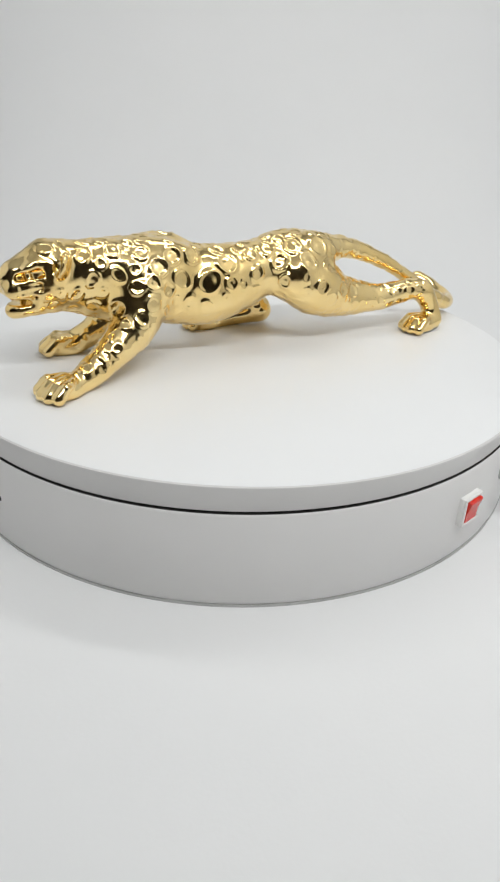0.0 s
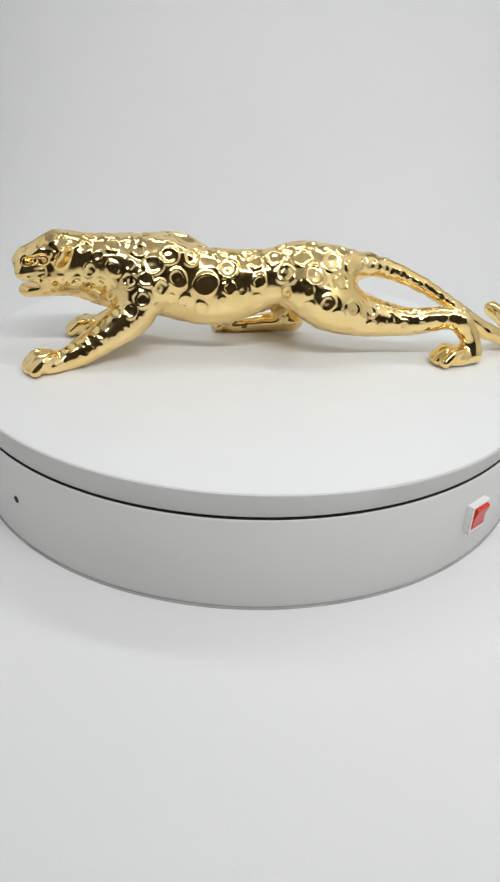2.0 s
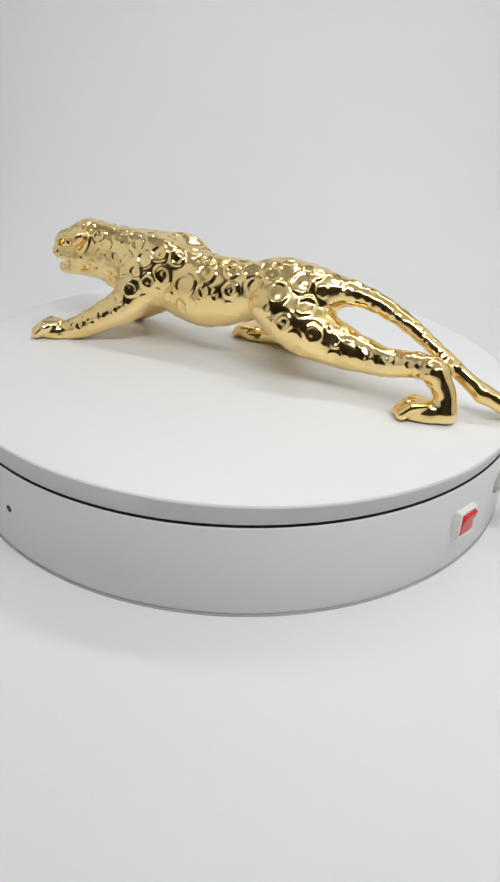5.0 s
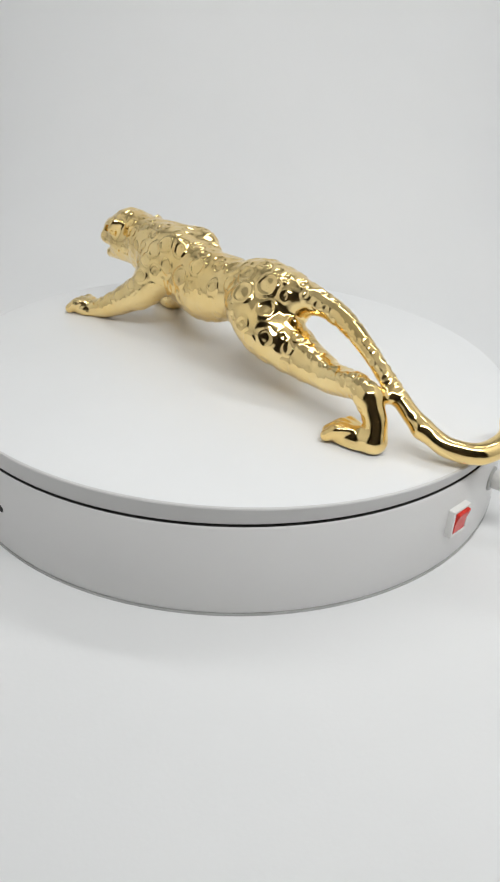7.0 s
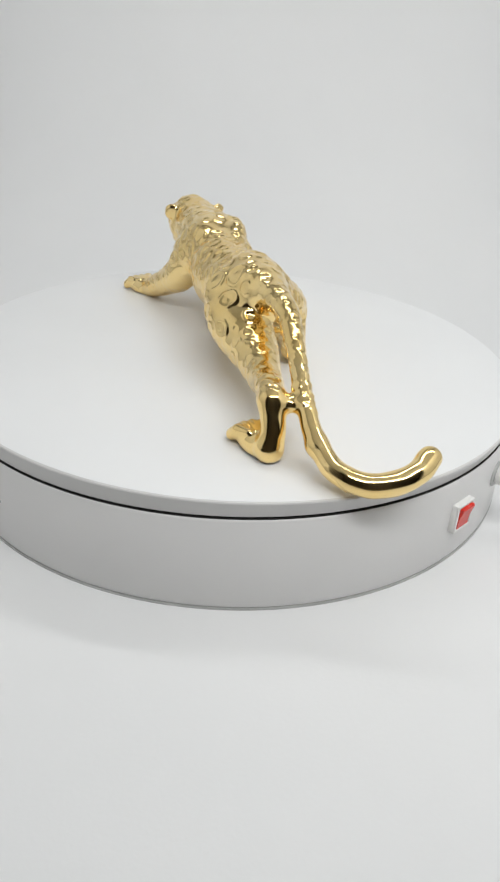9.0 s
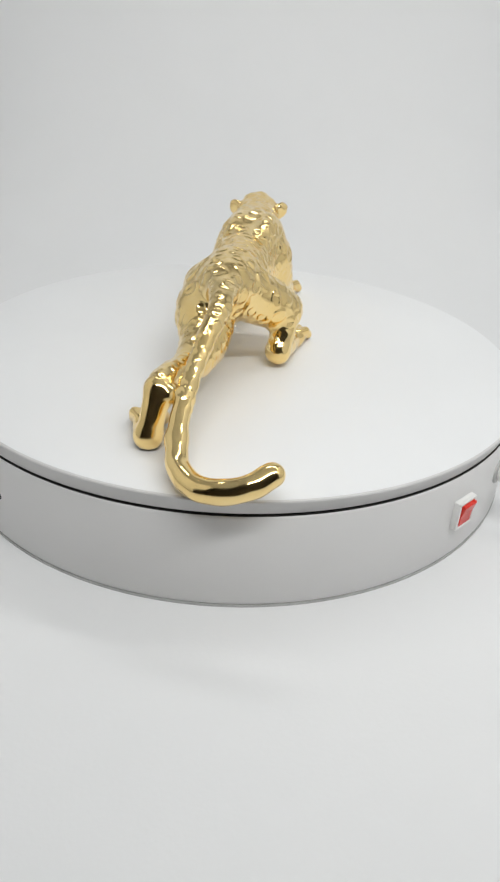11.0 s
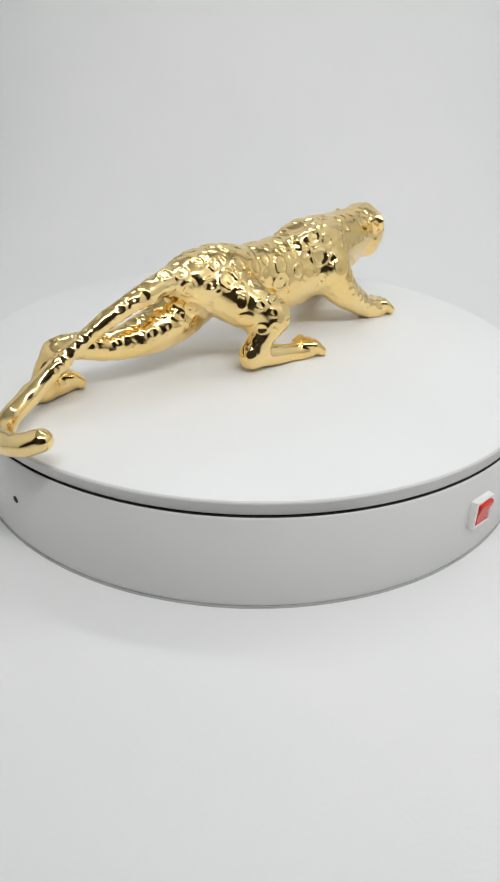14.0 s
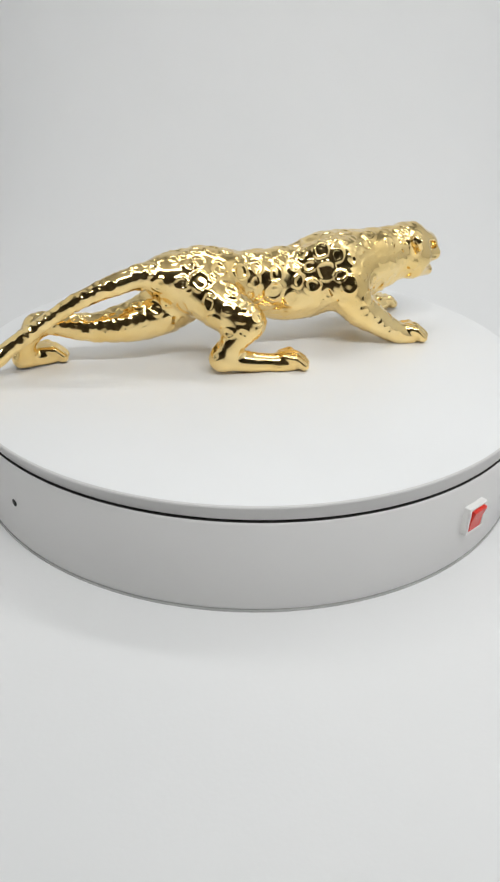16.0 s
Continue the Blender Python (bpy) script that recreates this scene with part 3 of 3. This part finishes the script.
    rosette(-4.0, 49.9, 84.1, 2.8)
    rosette(-8.9, 59.8, 98.6, 2.8)
    rosette(-2.5, 30.3, 104.2, 3.7)
    rosette(-19.3, 59.8, 111.9, 3.8)
    rosette(-8.3, 52.4, 106.8, 3.1)
    rosette(-20.9, 69.8, 104.5, 2.9)
    rosette(-29.3, 72.7, 111.8, 3.3)
    rosette(9.0, 3.1, 104.9, 3.6)
    rosette(8.9, 6.5, 88.8, 2.1)
    rosette(-6.6, 44.7, 109.5, 3.7)
    rosette(-31.4, 83.5, 100.9, 2.3)
    rosette(37.6, -11.4, 73.5, 2.3)
    rosette(-5.6, 35.7, 111.6, 4.3)
    rosette(35.5, -51.1, 102.3, 2.0)
    rosette(0.1, 15.5, 107.7, 3.3)
    rosette(-4.1, 25.6, 108.6, 3.1)
    rosette(-25.8, 77.0, 99.5, 2.3)
    rosette(33.2, -60.0, 80.3, 2.4)
    rosette(35.9, -71.2, 75.8, 2.1)
    rosette(1.4, -18.7, 111.0, 3.8)
    rosette(8.7, -27.7, 113.6, 3.7)
    rosette(14.2, -37.1, 112.5, 3.4)
    rosette(-9.3, 0.9, 109.3, 3.7)
    rosette(-15.7, 11.6, 109.9, 3.8)
    rosette(24.0, -25.0, 109.8, 3.0)
    rosette(27.3, -16.9, 103.9, 2.8)
    rosette(33.3, -16.6, 96.9, 2.8)
    rosette(31.6, -29.6, 98.9, 3.0)
    rosette(25.7, -36.8, 110.6, 2.7)
    rosette(-10.1, 37.8, 115.1, 3.6)
    rosette(-7.8, 25.1, 111.0, 3.2)
    fill_spots(300)


leopard_forms()
soften()
hammered()
coat()
leopard = new("leopard_statuette", surface("leopard_statuette"))
tagged(leopard, "polished gold stalking leopard statuette with embossed ring spots", "statuette")


def motions():
    rows = []
    for k in range(17):
        s = k - 8.0
        rows.append((float(k), pose(0, 0, 0, 0, 0, -11.707 * s + -0.0330 * s * s + 0.00372 * s ** 3)))
    walk(plate, rows)
    walk(leopard, rows)


motions()
